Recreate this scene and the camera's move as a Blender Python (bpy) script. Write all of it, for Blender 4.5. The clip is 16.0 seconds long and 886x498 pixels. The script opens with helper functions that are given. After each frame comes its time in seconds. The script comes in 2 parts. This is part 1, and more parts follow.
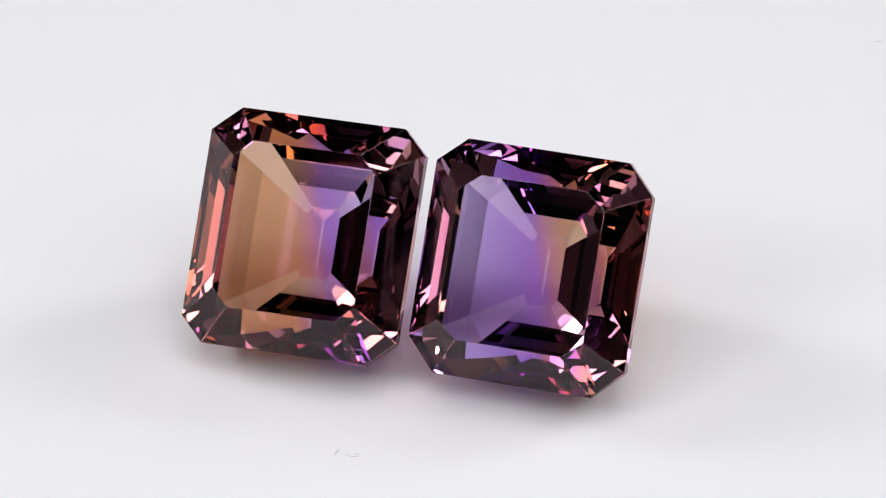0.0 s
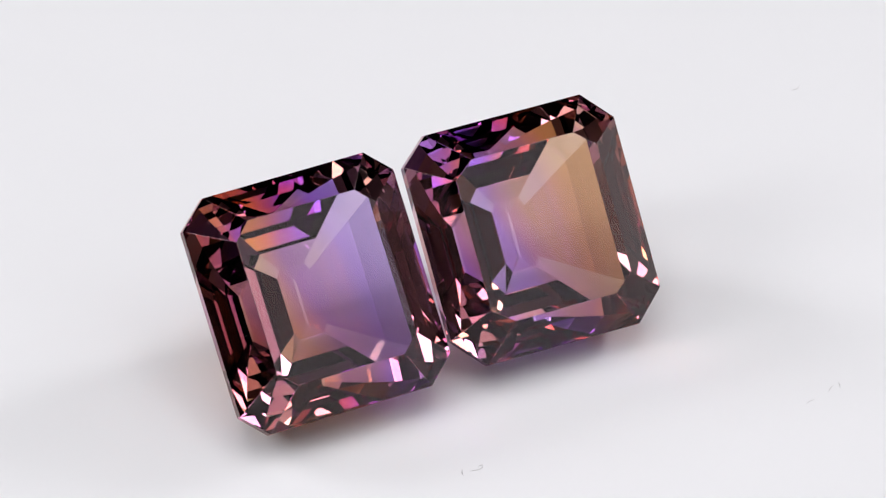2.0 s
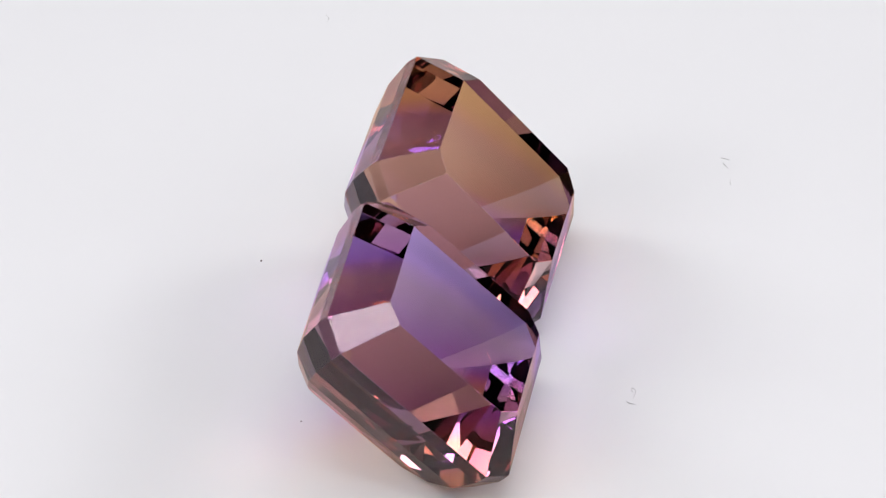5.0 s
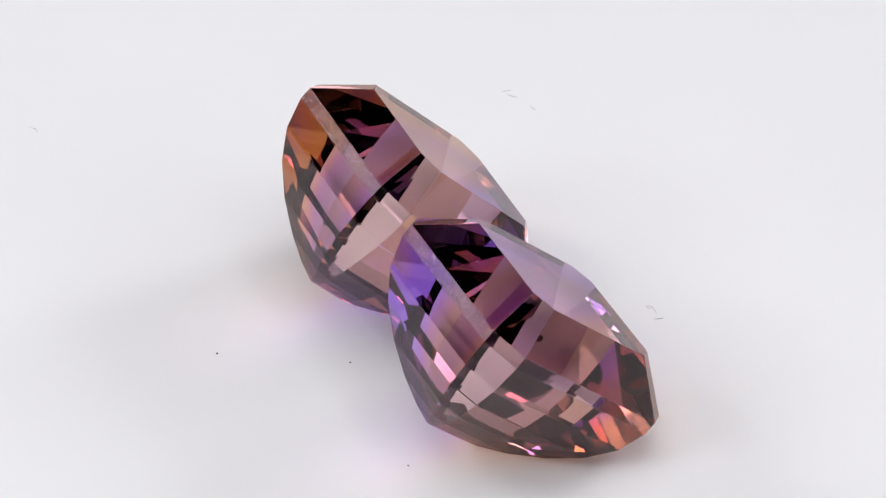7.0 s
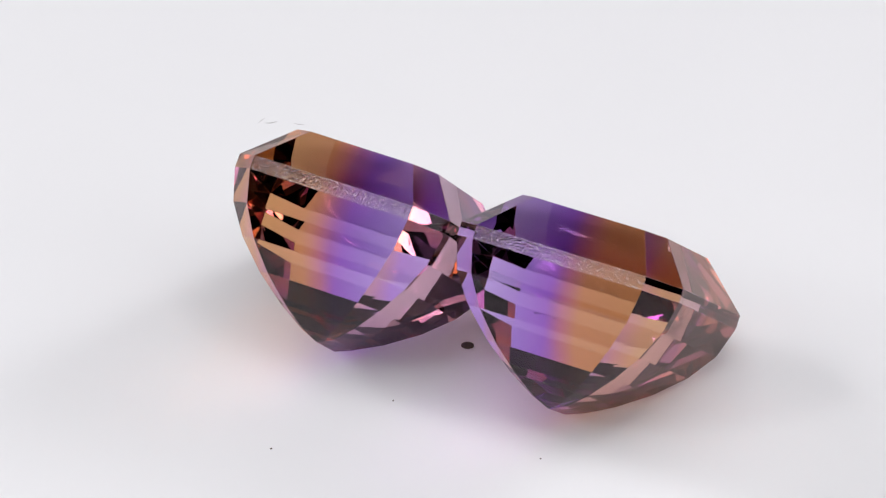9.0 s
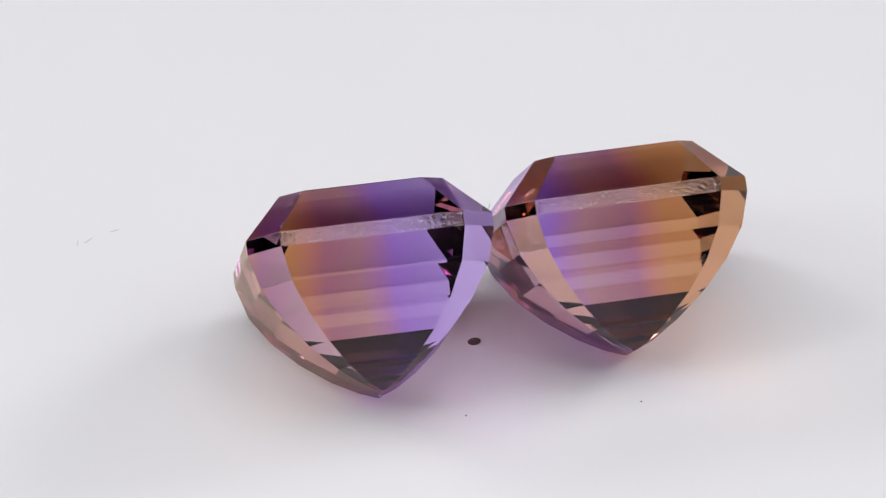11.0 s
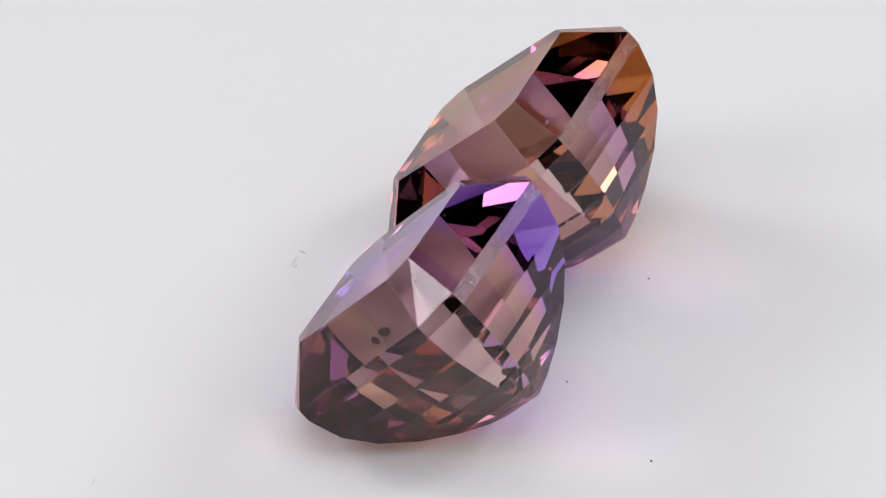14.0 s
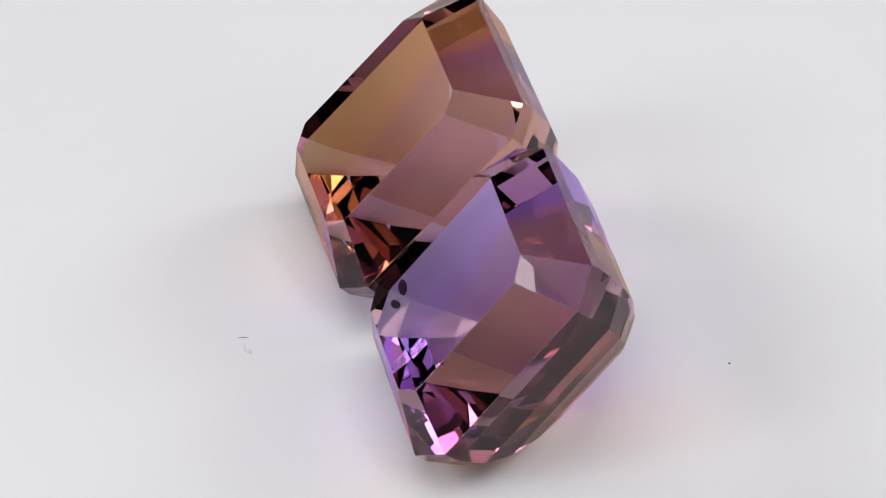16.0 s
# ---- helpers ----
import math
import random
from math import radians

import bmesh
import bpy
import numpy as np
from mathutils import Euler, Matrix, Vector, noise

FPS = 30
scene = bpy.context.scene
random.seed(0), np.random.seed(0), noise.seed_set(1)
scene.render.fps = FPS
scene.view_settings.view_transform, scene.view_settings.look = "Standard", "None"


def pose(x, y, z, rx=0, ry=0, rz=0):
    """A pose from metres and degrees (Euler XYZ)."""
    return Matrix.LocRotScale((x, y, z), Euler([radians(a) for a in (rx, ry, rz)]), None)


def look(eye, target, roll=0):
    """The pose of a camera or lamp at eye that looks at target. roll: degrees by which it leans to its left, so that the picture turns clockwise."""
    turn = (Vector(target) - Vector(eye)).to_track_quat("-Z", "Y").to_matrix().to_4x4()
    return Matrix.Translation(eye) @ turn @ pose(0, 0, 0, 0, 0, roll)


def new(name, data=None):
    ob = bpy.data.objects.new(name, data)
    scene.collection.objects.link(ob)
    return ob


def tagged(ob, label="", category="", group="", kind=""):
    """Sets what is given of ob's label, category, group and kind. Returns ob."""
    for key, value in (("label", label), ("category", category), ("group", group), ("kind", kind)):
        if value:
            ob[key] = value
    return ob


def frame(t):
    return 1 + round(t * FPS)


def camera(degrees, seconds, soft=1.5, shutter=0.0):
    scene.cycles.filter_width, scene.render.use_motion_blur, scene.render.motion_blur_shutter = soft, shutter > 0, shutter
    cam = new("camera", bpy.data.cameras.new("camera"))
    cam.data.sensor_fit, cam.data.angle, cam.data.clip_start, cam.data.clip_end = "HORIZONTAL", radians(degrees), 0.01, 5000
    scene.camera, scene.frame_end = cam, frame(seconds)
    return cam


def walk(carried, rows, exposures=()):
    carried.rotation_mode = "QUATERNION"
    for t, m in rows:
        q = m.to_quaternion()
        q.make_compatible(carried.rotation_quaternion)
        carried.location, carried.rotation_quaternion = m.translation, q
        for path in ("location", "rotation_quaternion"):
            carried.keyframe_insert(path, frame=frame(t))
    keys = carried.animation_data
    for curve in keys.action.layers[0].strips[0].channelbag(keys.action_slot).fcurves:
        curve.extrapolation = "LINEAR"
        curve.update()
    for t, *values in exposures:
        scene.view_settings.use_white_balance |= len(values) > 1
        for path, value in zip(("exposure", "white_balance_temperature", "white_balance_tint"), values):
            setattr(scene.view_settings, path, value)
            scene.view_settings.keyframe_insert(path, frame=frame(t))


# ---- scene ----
# ---- camera ----
cam = camera(9.357, 16.0, soft=1.2)
walk(cam, [
    (0.0, pose(-0.00018, -0.17494, 0.14775, 50.776, 1.346, -1.099)),
    (1.5, pose(-0.00018, -0.17412, 0.14708, 50.762, 1.346, -1.115)),
    (3.0, pose(-0.00018, -0.17267, 0.14590, 50.748, 1.346, -1.120)),
    (5.5, pose(-0.00018, -0.16940, 0.14323, 50.732, 1.345, -1.095)),
    (7.0, pose(-0.00018, -0.16705, 0.14131, 50.724, 1.345, -1.064)),
    (9.0, pose(-0.00018, -0.16365, 0.13854, 50.716, 1.345, -1.012)),
    (11.5, pose(-0.00018, -0.15924, 0.13494, 50.706, 1.345, -0.936)),
    (14.5, pose(-0.00018, -0.15421, 0.13084, 50.689, 1.344, -0.849)),
    (16.0, pose(-0.00018, -0.15201, 0.12904, 50.677, 1.344, -0.813)),
], exposures=[(0, 0.0), (9, 0.0), (11.5, -0.12), (16, -0.13)])

# ---- light ----
world = bpy.data.worlds.new("studio")
scene.world = world
world.use_nodes = True
world.node_tree.nodes["Background"].inputs[0].default_value = (0.9, 0.93, 1.0, 1)
world.node_tree.nodes["Background"].inputs[1].default_value = 0.05


def area_lamp(name, eye, target, wide, high, watts, colour=(1, 1, 1), shape="RECTANGLE"):
    data = bpy.data.lights.new(name, "AREA")
    data.shape, data.size, data.size_y, data.energy, data.color = shape, wide, high, watts, colour
    ob = new(name, data)
    ob.matrix_world = look(eye, target)
    return ob


CENTRE = (0, 0, 0.004)
COOL = (0.98, 0.968, 1.0)
# light bars side by side under the roof of the set
for k in range(7):
    x = -0.165 + 0.055 * k
    area_lamp("bar_lamp", (x, -0.10, 0.45), (x, -0.10, 0), 0.014, 0.42, 0.176, COOL)
area_lamp("softbox_lamp", (-0.40, 0.16, 0.30), CENTRE, 0.13, 0.16, 0.73, COOL)
area_lamp("softbox_lamp", (0.40, 0.16, 0.30), CENTRE, 0.13, 0.16, 0.73, COOL)
area_lamp("front_panel_lamp", (-0.014, -0.277, 0.298), CENTRE, 0.075, 0.090, 0.065, COOL)
area_lamp("side_panel_lamp", (0.270, -0.150, 0.240), CENTRE, 0.26, 0.20, 0.20, COOL)
area_lamp("side_panel_lamp", (-0.285, -0.135, 0.262), CENTRE, 0.15, 0.13, 0.20, COOL)
# small bright diodes on either side of the lens and between the bars overhead
# the last two, at left, match no known source and are added for sparkle
for eye in ((0.138, -0.153, 0.287), (0.276, 0.010, 0.219), (-0.210, -0.103, 0.272), (-0.255, -0.120, 0.212), (-0.285, -0.090, 0.190)):
    area_lamp("led_glint_lamp", eye, CENTRE, 0.0090, 0.0140, 0.036, shape="ELLIPSE")
for x, y, wide, high, watts in ((0.125, -0.042, 0.015, 0.024, 0.040), (-0.082, -0.047, 0.0035, 0.006, 0.003), (-0.215, 0.008, 0.008, 0.013, 0.025)):
    area_lamp("led_glint_lamp", (x, y, 0.437), (x, y, 0), wide, high, watts, shape="ELLIPSE")


# ---- materials ----
def material(name):
    m = bpy.data.materials.new(name)
    m.use_nodes = True
    return m, m.node_tree.nodes, m.node_tree.links, m.node_tree.nodes["Principled BSDF"]


def board_material():
    m, n, l, b = material("white_acrylic")
    tex = n.new("ShaderNodeTexCoord")
    no = n.new("ShaderNodeTexNoise")
    no.inputs["Scale"].default_value = 60
    no.inputs["Detail"].default_value = 6
    l.new(tex.outputs["Object"], no.inputs["Vector"])
    ramp = n.new("ShaderNodeValToRGB")
    ramp.color_ramp.elements[0].color = (0.80, 0.80, 0.815, 1)
    ramp.color_ramp.elements[1].color = (0.84, 0.84, 0.85, 1)
    l.new(no.outputs["Fac"], ramp.inputs["Fac"])
    l.new(ramp.outputs["Color"], b.inputs["Base Color"])
    b.inputs["Roughness"].default_value = 0.55
    b.inputs["Specular IOR Level"].default_value = 0.3
    return m


def plain_material(name, colour, rough=0.8):
    m, n, l, b = material(name)
    no = n.new("ShaderNodeTexNoise")
    no.inputs["Scale"].default_value = 14
    mix = n.new("ShaderNodeMixRGB")
    mix.inputs[1].default_value = (*[c * 0.92 for c in colour], 1)
    mix.inputs[2].default_value = (*[min(1, c * 1.06) for c in colour], 1)
    l.new(no.outputs["Fac"], mix.inputs[0])
    l.new(mix.outputs[0], b.inputs["Base Color"])
    b.inputs["Roughness"].default_value = rough
    return m


def gem_material(name, stops, rough=0.0, relief=0.0, frosted=False, depth=0.5):
    """Bicoloured quartz: the tint runs along the x axis, across a slanting and uneven border. depth: absorption inside,
    painted into the facet colour.
    """
    m, n, l, b = material(name)
    tex = n.new("ShaderNodeTexCoord")
    sep = n.new("ShaderNodeSeparateXYZ")
    l.new(tex.outputs["Object"], sep.inputs[0])
    no = n.new("ShaderNodeTexNoise")
    no.inputs["Scale"].default_value = 150
    l.new(tex.outputs["Object"], no.inputs["Vector"])
    wob = n.new("ShaderNodeMath")
    wob.operation = "MULTIPLY_ADD"
    wob.inputs[1].default_value = 0.0016
    l.new(no.outputs["Fac"], wob.inputs[0])
    slant = n.new("ShaderNodeMath")
    slant.operation = "MULTIPLY_ADD"
    slant.inputs[1].default_value = 0.22
    l.new(sep.outputs["Y"], slant.inputs[0])
    lean = n.new("ShaderNodeMath")
    lean.operation = "MULTIPLY_ADD"
    lean.inputs[1].default_value = -0.13
    l.new(sep.outputs["Z"], lean.inputs[0])
    l.new(sep.outputs["X"], lean.inputs[2])
    l.new(lean.outputs[0], slant.inputs[2])
    l.new(slant.outputs[0], wob.inputs[2])
    fac = n.new("ShaderNodeMapRange")
    fac.inputs["From Min"].default_value, fac.inputs["From Max"].default_value = -0.0045, 0.0049
    l.new(wob.outputs[0], fac.inputs["Value"])
    ramp = n.new("ShaderNodeValToRGB")
    els = ramp.color_ramp.elements
    while len(els) < len(stops):
        els.new(0.5)
    for e, (at, c) in zip(els, stops):
        e.position, e.color = at, (*c, 1)
    l.new(fac.outputs[0], ramp.inputs["Fac"])

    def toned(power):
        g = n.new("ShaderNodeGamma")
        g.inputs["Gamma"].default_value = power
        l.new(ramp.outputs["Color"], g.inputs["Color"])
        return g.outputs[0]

    # in place of absorption inside, the facets are coloured for light going through or thrown back; outside, the gloss
    # stays pale
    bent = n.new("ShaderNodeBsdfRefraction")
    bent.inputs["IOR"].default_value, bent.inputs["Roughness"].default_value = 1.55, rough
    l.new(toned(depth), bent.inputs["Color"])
    rim = n.new("ShaderNodeFresnel")
    rim.inputs["IOR"].default_value = 1.55
    sheen = n.new("ShaderNodeMixRGB")
    # rose is painted into the outer reflections
    sheen.inputs[1].default_value = (0.88, 0.76, 0.80, 1)
    l.new(rim.outputs[0], sheen.inputs[0])
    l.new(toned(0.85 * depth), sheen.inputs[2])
    gloss = n.new("ShaderNodeBsdfGlossy")
    gloss.inputs["Roughness"].default_value = rough
    l.new(sheen.outputs[0], gloss.inputs["Color"])
    panes = [bent, gloss, rim]
    clear = n.new("ShaderNodeMixShader")
    l.new(rim.outputs[0], clear.inputs[0])
    l.new(bent.outputs[0], clear.inputs[1])
    l.new(gloss.outputs[0], clear.inputs[2])
    l.new(clear.outputs[0], n["Material Output"].inputs["Surface"])
    n.remove(b)
    if frosted:
        ground = n.new("ShaderNodeBsdfPrincipled")
        ground.inputs["Base Color"].default_value = (0.85, 0.76, 0.80, 1)
        ground.inputs["Roughness"].default_value, ground.inputs["Transmission Weight"].default_value = 0.18, 0.68
        ground.inputs["Specular IOR Level"].default_value = 1.0
        where = n.new("ShaderNodeTexNoise")
        where.inputs["Scale"].default_value = 26000
        where.inputs["Detail"].default_value = 4
        drawn = n.new("ShaderNodeMapping")
        drawn.inputs["Scale"].default_value = (0.45, 1, 0.8)
        drawn.inputs["Rotation"].default_value = (0, 0.35, 0)
        l.new(tex.outputs["Object"], drawn.inputs["Vector"])
        l.new(drawn.outputs[0], where.inputs["Vector"])
        mask = n.new("ShaderNodeMapRange")
        mask.inputs["From Min"].default_value, mask.inputs["From Max"].default_value = 0.57, 0.62
        l.new(where.outputs["Fac"], mask.inputs["Value"])
        mixed = n.new("ShaderNodeMixShader")
        l.new(mask.outputs[0], mixed.inputs[0])
        l.new(clear.outputs[0], mixed.inputs[1])
        l.new(ground.outputs[0], mixed.inputs[2])
        l.new(mixed.outputs[0], n["Material Output"].inputs["Surface"])
        panes.append(ground)
    if relief:
        fine = n.new("ShaderNodeTexNoise")
        fine.inputs["Scale"].default_value = 9000
        l.new(tex.outputs["Object"], fine.inputs["Vector"])
        bump = n.new("ShaderNodeBump")
        bump.inputs["Strength"].default_value, bump.inputs["Distance"].default_value = relief, 0.00005
        l.new(fine.outputs["Fac"], bump.inputs["Height"])
        for g in panes:
            l.new(bump.outputs[0], g.inputs["Normal"])
    return m


AMBER, VIOLET, LILAC = (0.72, 0.415, 0.20), (0.48, 0.24, 0.72), (0.63, 0.48, 0.87)
BORDER = [(0.0, AMBER), (0.52, (0.72, 0.39, 0.23)), (0.60, (0.66, 0.30, 0.43)), (0.66, VIOLET), (0.78, (0.52, 0.335, 0.78)), (0.95, LILAC), (1.0, LILAC)]
STOPS = [(at + 0.03 if 0 < at < 1 else at, c) for at, c in BORDER]
MIRRORED = [(1.27 - at if 0 < at < 1 else 1 - at, c) for at, c in reversed(BORDER)]
WHITE = board_material()
GREY = plain_material("grey_wall", (0.045, 0.045, 0.048))
PALE = plain_material("white_bounce_wall", (0.75, 0.73, 0.72))
DARK = plain_material("dark_cloth", (0.03, 0.03, 0.032))
TABLE = plain_material("tabletop", (0.12, 0.12, 0.12))
LINT = plain_material("lint", (0.30, 0.29, 0.29))
PALE_LINT = plain_material("pale_lint", (0.60, 0.59, 0.59))
DUST = plain_material("white_dust", (0.75, 0.74, 0.74))
SPECK = plain_material("speck", (0.10, 0.07, 0.06))


# ---- helpers for meshes ----
def mesh_of(name, verts, faces):
    me = bpy.data.meshes.new(name)
    me.from_pydata(verts, [], faces)
    me.update()
    return me


def part(name, me, mat, parent, label=""):
    ob = new(name, me)
    me.materials.clear()
    me.materials.append(mat)
    ob.parent = parent
    return tagged(ob, label) if label else ob


def box(name, x0, x1, y0, y1, z0, z1, mat):
    v = [(x, y, z) for z in (z0, z1) for x, y in ((x0, y0), (x1, y0), (x1, y1), (x0, y1))]
    f = [(3, 2, 1, 0), (4, 5, 6, 7), (0, 1, 5, 4), (1, 2, 6, 5), (2, 3, 7, 6), (3, 0, 4, 7)]
    me = mesh_of(name, v, f)
    me.materials.append(mat)
    return new(name, me)


# ---- the place ----
# unseen surroundings, added and kept dark for what the facets reflect
tagged(box("floor", -0.9, 0.9, -0.9, 0.9, -0.06, -0.02, TABLE), "unseen dark grey tabletop added under the set", "table", kind="structure")
tagged(box("wall_north", -0.9, 0.9, 0.9, 0.95, -0.06, 1.0, GREY), "unseen plain grey wall added around the set", "wall", kind="structure")
# white only to bounce light into the stones from the camera side
tagged(box("bounce_wall_south", -0.9, 0.9, -0.95, -0.9, -0.06, 1.0, PALE), "unseen plain white wall added behind the camera to brighten the stones", "wall", kind="structure")
tagged(box("wall_west", -0.95, -0.9, -0.95, 0.95, -0.06, 1.0, GREY), "unseen plain grey wall added around the set", "wall", kind="structure")
tagged(box("wall_east", 0.9, 0.95, -0.95, 0.95, -0.06, 1.0, GREY), "unseen plain grey wall added around the set", "wall", kind="structure")
tagged(box("ceiling", -0.95, 0.95, -0.95, 0.95, 1.0, 1.05, GREY), "unseen plain grey ceiling added over the set", "ceiling", kind="structure")


def turntable():
    """A round white plate with a rounded rim on a low drum."""
    n, rings = 96, [(0.0, -0.006), (0.1385, -0.006), (0.14, -0.0045), (0.14, -0.0012), (0.1388, -0.0003), (0.138, 0.0)]
    v, f = [], []
    for r, z in rings[1:]:
        v += [(r * math.cos(2 * math.pi * i / n), r * math.sin(2 * math.pi * i / n), z) for i in range(n)]
    for k in range(len(rings) - 2):
        for i in range(n):
            j = (i + 1) % n
            f.append((k * n + i, k * n + j, (k + 1) * n + j, (k + 1) * n + i))
    f.append(tuple(range(n - 1, -1, -1)))
    f.append(tuple((len(rings) - 2) * n + i for i in range(n)))
    root = new("turntable")
    part("plate", mesh_of("plate", v, f), WHITE, root)
    v = [(r * math.cos(2 * math.pi * i / 48), r * math.sin(2 * math.pi * i / 48), z) for r, z in ((0.10, -0.02), (0.10, -0.006)) for i in range(48)]
    f = [(i, (i + 1) % 48, 48 + (i + 1) % 48, 48 + i) for i in range(48)] + [tuple(range(47, -1, -1)), tuple(range(48, 96))]
    part("drum", mesh_of("drum", v, f), DARK, root)
    return tagged(root, "white round turntable plate with a matt clean top", "turntable")


# ---- the stones ----
def ring(w, h, cuts, z):
    """Octagon with cut corners, counter-clockwise from the upper end of the right side; one cut (along x, along y) a corner."""
    x, y = w / 2, h / 2
    (a, b), (c, d), (e, f), (g, k) = cuts
    return [(x, y - b, z), (x - a, y, z), (-x + c, y, z), (-x, y - d, z), (-x, -y + f, z), (-x + e, -y, z), (x - g, -y, z), (x, -y + k, z)]


def stacked(rings):
    """Rings from the bottom to the top, joined facet by facet."""
    v = [c for r in rings for c in r]
    f = [(k * 8 + i, k * 8 + (i + 1) % 8, (k + 1) * 8 + (i + 1) % 8, (k + 1) * 8 + i) for k in range(len(rings) - 1) for i in range(8)]
    return v, f


GIRDLE = 0.00055
# depth below the girdle and the share of its width and height left, step by step to the keel
STEPS = [(0.00127, 0.925, 0.943), (0.00242, 0.775, 0.830), (0.00347, 0.575, 0.660), (0.00437, 0.350, 0.465), (0.00497, 0.155, 0.300), (0.00525, 0.012, 0.200)]


def gemstone(w, h, cuts, inset_x, inset_y, crown, cut, deep, stops, label):
    """One closed, finely bevelled step cut, then taken apart into table, crown, girdle, pavilion and worn edges."""
    cuts = [(a / 1000, b / 1000) for a, b in cuts]
    levels = [ring(w * sx, h * sy, [(a * sx, b * sy) for a, b in cuts], -GIRDLE - d * deep) for d, sx, sy in reversed(STEPS)]
    levels += [ring(w, h, cuts, -GIRDLE), ring(w, h, cuts, 0), ring(w - 2 * inset_x, h - 2 * inset_y, [cut] * 4, crown)]
    v, f = stacked(levels)
    f += [tuple(range(7, -1, -1)), tuple(len(v) - 8 + i for i in range(8))]
    bm = bmesh.new()
    vs = [bm.verts.new(c) for c in v]
    for q in f:
        bm.faces.new([vs[i] for i in q])
    bmesh.ops.remove_doubles(bm, verts=bm.verts, dist=1e-7)
    zone = bm.faces.layers.int.new("zone")
    for q in bm.faces:
        z = q.calc_center_median().z
        q[zone] = 1 if z > crown - 1e-6 else 2 if z > 0 else 3 if z > -GIRDLE else 4
    old = [q.normal.copy() for q in bm.faces]
    # dust on the facets and small chips along their edges
    flats = [(q.calc_area(), q.normal.copy(), [c.co.copy() for c in q.verts]) for q in bm.faces]
    rims = [(e.calc_length(), sum((q.normal for q in e.link_faces), Vector()).normalized(), [c.co.copy() for c in e.verts]) for e in bm.edges]
    crests = [e for e in bm.edges if min(c.co.z for c in e.verts) > -GIRDLE - 1e-6]
    bmesh.ops.bevel(bm, geom=crests, offset=0.000012, segments=1, affect="EDGES", clamp_overlap=True)
    bm.normal_update()
    root = new("gemstone")
    # tint strength differs by facet, painting in how far light travels inside
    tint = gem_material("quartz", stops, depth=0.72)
    top = gem_material("quartz_table_path_tint", stops, depth=0.24)
    end_path_tint = gem_material("quartz_end_path_tint", stops, depth=0.84)
    corner_path_tint = gem_material("quartz_corner_path_tint", stops, depth=0.46)
    frost = gem_material("quartz_girdle", stops, 0.08, 1.0, True)
    clear = gem_material("quartz_polished_girdle", stops, 0.04)
    worn = gem_material("quartz_worn_edge", stops, 0.25, 0.6, True)
    bins = {}
    for q in bm.faces:
        same = q.calc_area() > 2e-9 and max(q.normal.dot(o) for o in old) > 0.99995
        bins.setdefault(q[zone] if same else 5, []).append(q)
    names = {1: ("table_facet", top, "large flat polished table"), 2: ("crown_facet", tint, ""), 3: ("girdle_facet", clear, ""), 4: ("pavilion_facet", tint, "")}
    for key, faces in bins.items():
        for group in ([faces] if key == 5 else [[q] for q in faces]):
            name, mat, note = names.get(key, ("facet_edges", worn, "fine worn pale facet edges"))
            # ends coloured deeper, corners paler, for long and short light paths
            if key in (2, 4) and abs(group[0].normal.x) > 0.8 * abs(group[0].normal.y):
                mat = end_path_tint
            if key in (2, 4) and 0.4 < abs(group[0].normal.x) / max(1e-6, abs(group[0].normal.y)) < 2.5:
                mat = corner_path_tint
            if key == 3 and group[0].normal.y > 0.9:
                mat, note = frost, "narrow frosted glittering girdle band"
            ids, pts, polys = {}, [], []
            for q in group:
                for c in q.verts:
                    if c not in ids:
                        ids[c] = len(pts)
                        pts.append(tuple(c.co))
                polys.append(tuple(ids[c] for c in q.verts))
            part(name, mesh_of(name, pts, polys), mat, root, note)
    bm.free()
    pts, polys = [], []
    for spots, count, least, most in ((flats, 46, 0.007, 0.016), (rims, 230, 0.004, 0.014)):
        for size, normal, corners in random.choices(spots, [p[0] for p in spots], k=count):
            share = [random.random() ** 1.5 + 0.02 for c in corners]
            at = sum((c * k for c, k in zip(corners, share)), Vector()) / sum(share)
            turn, r = normal.to_track_quat("Z", "Y").to_matrix(), random.uniform(least, most) / 1000
            first, long = len(pts), random.uniform(0.6, 1.6)
            pts += [tuple(at + turn @ Vector((r * long * math.cos(a), r * math.sin(a), 1e-6))) for a in (0, 1.1, 2.3, 3.3, 4.4, 5.4)]
            pts.append(tuple(at + normal * r * 0.7))
            polys += [(first + i, first + (i + 1) % 6, first + 6) for i in range(6)]
    tagged(part("dust", mesh_of("dust", pts, polys), DUST, root, "fine white dust and chips on the facets"), kind="stuff")
    return tagged(root, label, "gemstone", "pair of cut stones")


STONE_A = pose(-0.006006, 0.000927, 0.005205, 45.03, -0.85, -16.07)
STONE_B = pose(0.003391, -0.001573, 0.005145, 48.59, -0.63, -17.48)
CUTS_A = [(1.02, 1.02), (1.20, 1.08), (1.01, 1.02), (1.17, 1.10)]
CUTS_B = [(1.18, 1.27), (1.22, 1.08), (1.28, 1.39), (1.29, 1.25)]
stone_a = gemstone(0.00931, 0.01004, CUTS_A, 0.00160, 0.00151, 0.00172, (0.00072, 0.00073), 0.998, STOPS, "amber and violet octagon step-cut quartz lying on the plate")
stone_b = gemstone(0.00933, 0.00987, CUTS_B, 0.00155, 0.00149, 0.00170, (0.00086, 0.00070), 1.008, MIRRORED, "violet and amber octagon step-cut quartz lying on the plate")
plate = turntable()


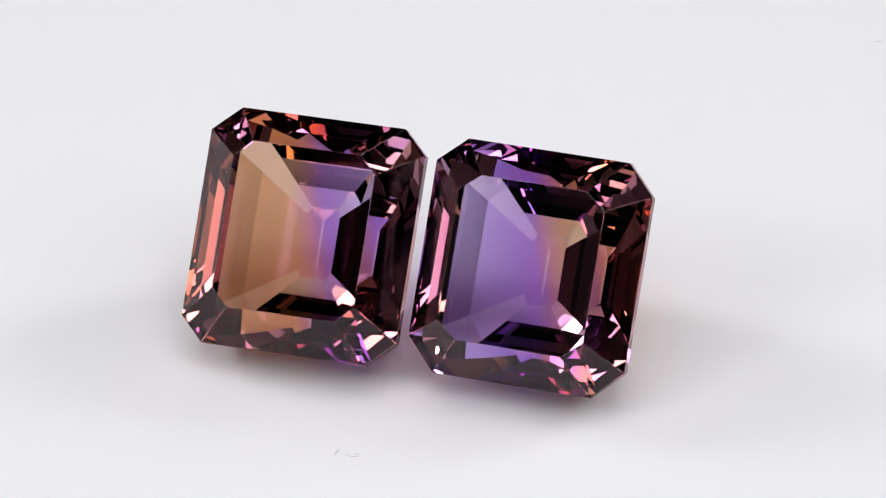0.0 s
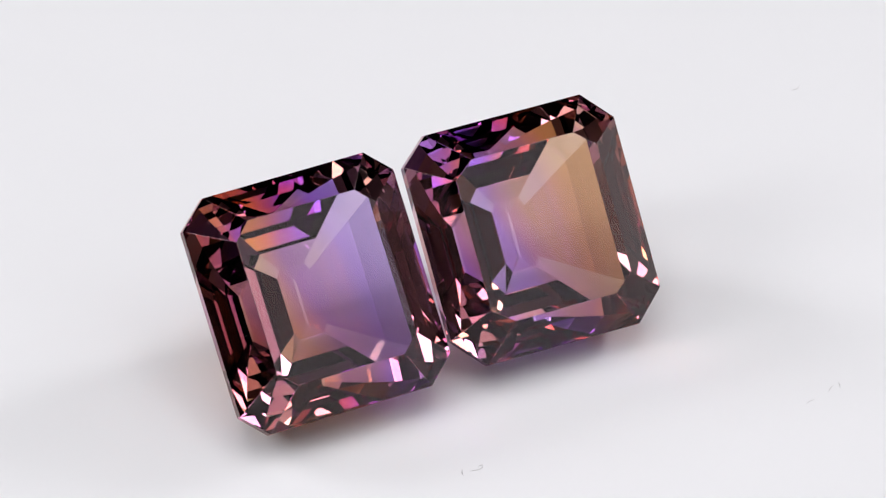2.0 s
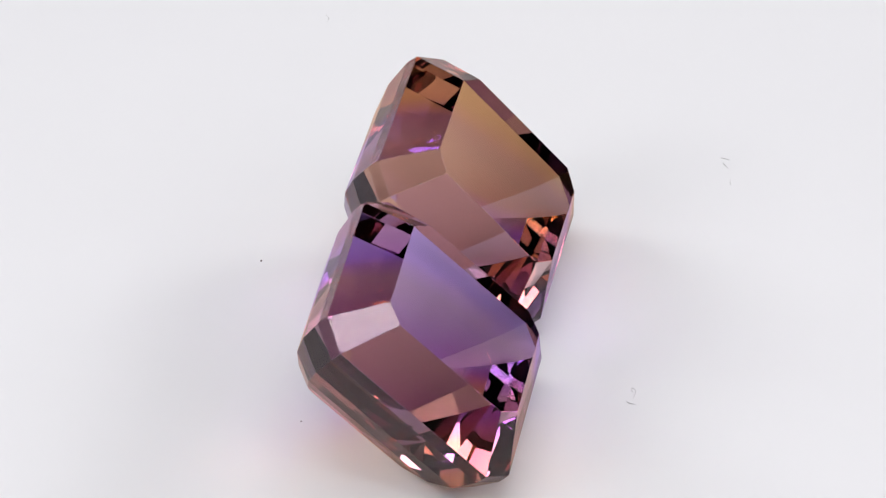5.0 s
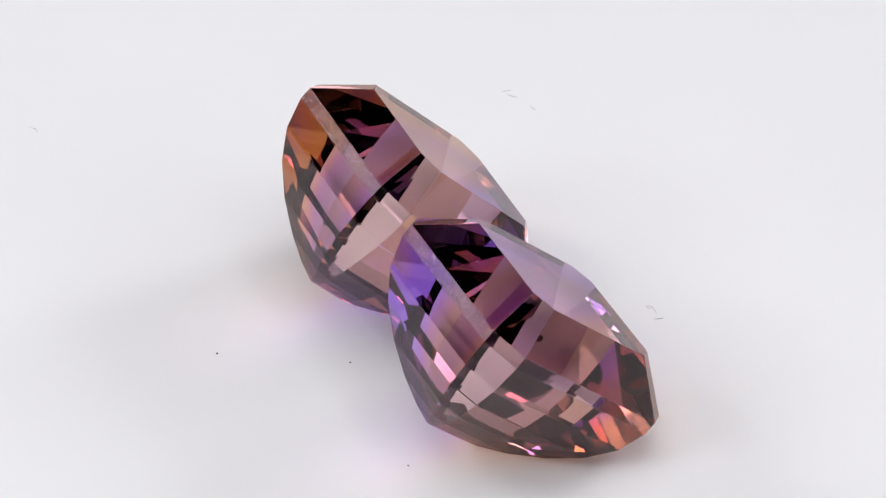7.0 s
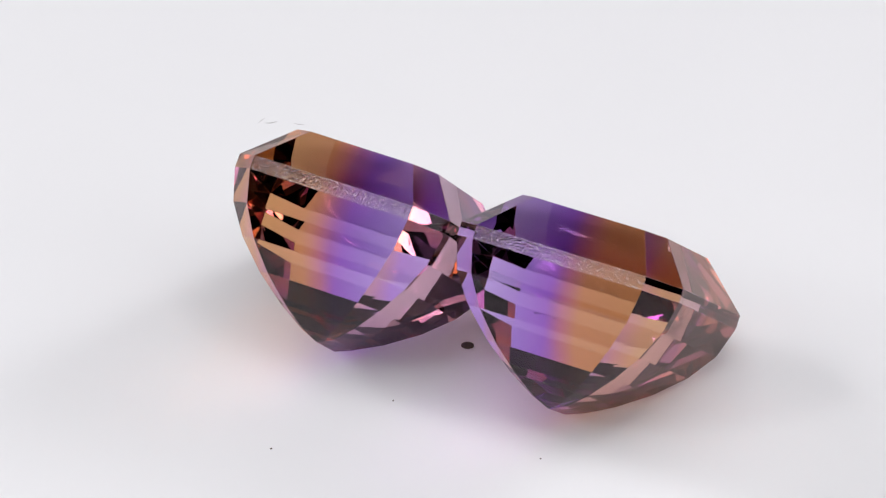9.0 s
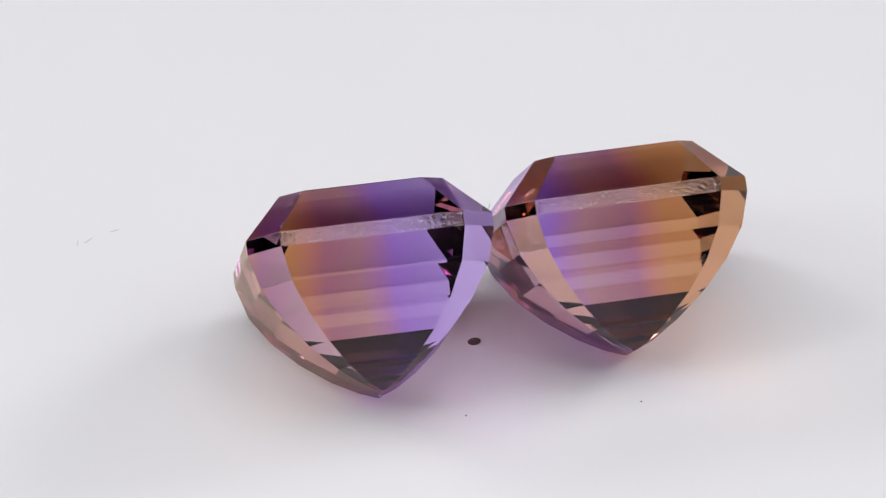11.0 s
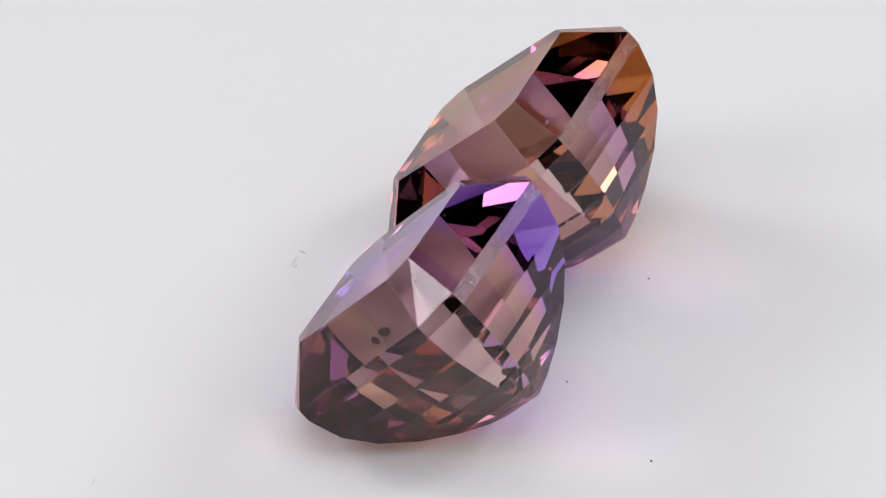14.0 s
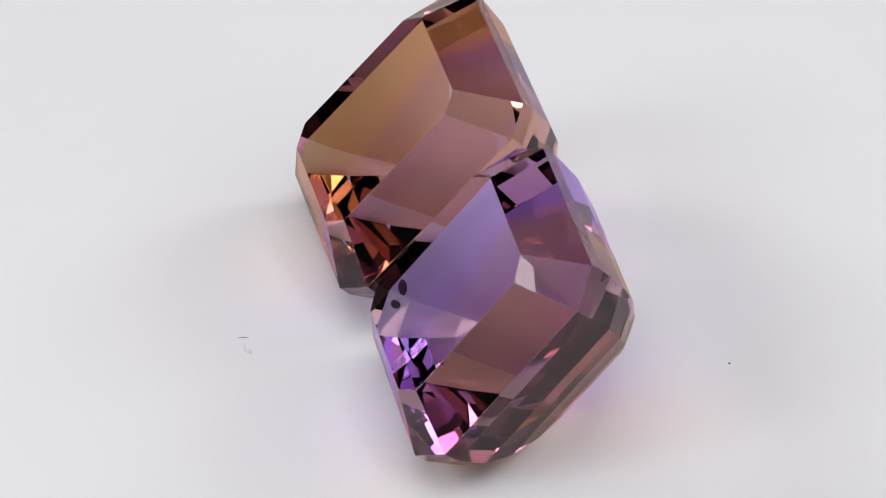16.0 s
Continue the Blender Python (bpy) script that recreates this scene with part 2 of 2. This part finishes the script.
def fleck(name, radius, mat, label, flat=0.5):
    """A low rounded crumb."""
    v, f, n = [], [], 14
    for r, z in ((1.0, 0.0), (0.85, 0.6), (0.4, 1.0)):
        v += [(radius * r * math.cos(2 * math.pi * i / n) * (1 + 0.12 * random.random()), 0.9 * radius * r * math.sin(2 * math.pi * i / n), radius * flat * z) for i in range(n)]
    for k in range(2):
        f += [(k * n + i, k * n + (i + 1) % n, (k + 1) * n + (i + 1) % n, (k + 1) * n + i) for i in range(n)]
    f += [tuple(range(n - 1, -1, -1)), tuple(2 * n + i for i in range(n))]
    me = mesh_of(name, v, f)
    me.materials.append(mat)
    return tagged(new(name, me), label, "speck")


def fibre(points, radius, mat, label):
    """A thin bent thread lying on the plate; points are millimetres."""
    v, f, n = [], [], 6
    pts = [Vector((x / 1000, y / 1000, radius)) for x, y in points]
    for k, c in enumerate(pts):
        along = (pts[min(k + 1, len(pts) - 1)] - pts[max(k - 1, 0)]).normalized()
        side = along.cross(Vector((0, 0, 1)))
        r = radius * (0.35 if k in (0, len(pts) - 1) else 1)
        v += [tuple(c + r * (math.cos(2 * math.pi * i / n) * side + math.sin(2 * math.pi * i / n) * Vector((0, 0, 1)))) for i in range(n)]
    for k in range(len(pts) - 1):
        f += [(k * n + i, k * n + (i + 1) % n, (k + 1) * n + (i + 1) % n, (k + 1) * n + i) for i in range(n)]
    f += [tuple(range(n - 1, -1, -1)), tuple((len(pts) - 1) * n + i for i in range(n))]
    me = mesh_of("lint_fibre", v, f)
    me.materials.append(mat)
    return tagged(new("lint_fibre", me), label, "lint")


MARKS = [
    (fleck("dark_speck", 0.00025, SPECK, "small round dark brown speck lying on the plate", 0.12), pose(-0.00047, 0.00019, 0.0)),
    (fleck("dust_speck", 0.00004, SPECK, "tiny black dust speck on the white plate"), pose(-0.00444, 0.00642, 0.0)),
    (fleck("dust_speck", 0.00005, SPECK, "tiny black dust speck on the white plate"), pose(0.00597, 0.00743, 0.0)),
    (fleck("dust_speck", 0.00004, SPECK, "tiny black dust speck on the white plate"), pose(0.00182, 0.00392, 0.0)),
    (fibre([(-0.12, -0.20), (-0.04, -0.02), (0.10, 0.14)], 0.000016, LINT, "short grey lint fibre lying on the white plate"), pose(-0.00480, -0.00690, 0.0)),
    (fibre([(-0.34, 0.08), (-0.20, 0.02), (0.02, -0.08), (0.22, -0.06), (0.30, 0.06), (0.16, 0.10), (0.04, 0.02)], 0.000013, PALE_LINT, "curled pale grey lint fibre lying on the white plate"), pose(-0.00420, -0.00715, 0.0)),
    (fibre([(-0.14, -0.16), (-0.02, 0.0), (0.06, 0.18)], 0.000018, PALE_LINT, "pale straight lint fibre lying on the white plate"), pose(0.01060, -0.01275, 0.0)),
    (fibre([(-0.22, -0.10), (-0.05, -0.02), (0.10, 0.05), (0.26, 0.06)], 0.000018, PALE_LINT, "pale bent lint fibre lying on the white plate"), pose(0.01012, -0.01268, 0.0)),
    (fibre([(-0.20, 0.0), (0.0, 0.02), (0.22, -0.02)], 0.000015, PALE_LINT, "pale straight lint fibre lying on the white plate"), pose(0.00894, -0.01275, 0.0)),
    (fibre([(-0.25, 0.1), (0.0, 0.0), (0.25, 0.12)], 0.000018, PALE_LINT, "pale bent lint fibre lying on the white plate"), pose(0.02255, 0.00345, 0.0)),
    (fibre([(-0.18, 0.0), (0.0, 0.06), (0.18, 0.0)], 0.000016, PALE_LINT, "pale bent lint fibre lying on the white plate"), pose(0.01977, 0.01997, 0.0)),
]


# ---- what turns ----
TURN = 18.745


def turned(at, t):
    return pose(0, 0, 0, 0, 0, TURN * t) @ at


def motions():
    times = [k * 0.5 for k in range(33)]
    for ob, at in ((plate, pose(0, 0, 0)), (stone_a, STONE_A), (stone_b, STONE_B), *MARKS):
        walk(ob, [(t, turned(at, t)) for t in times])


motions()
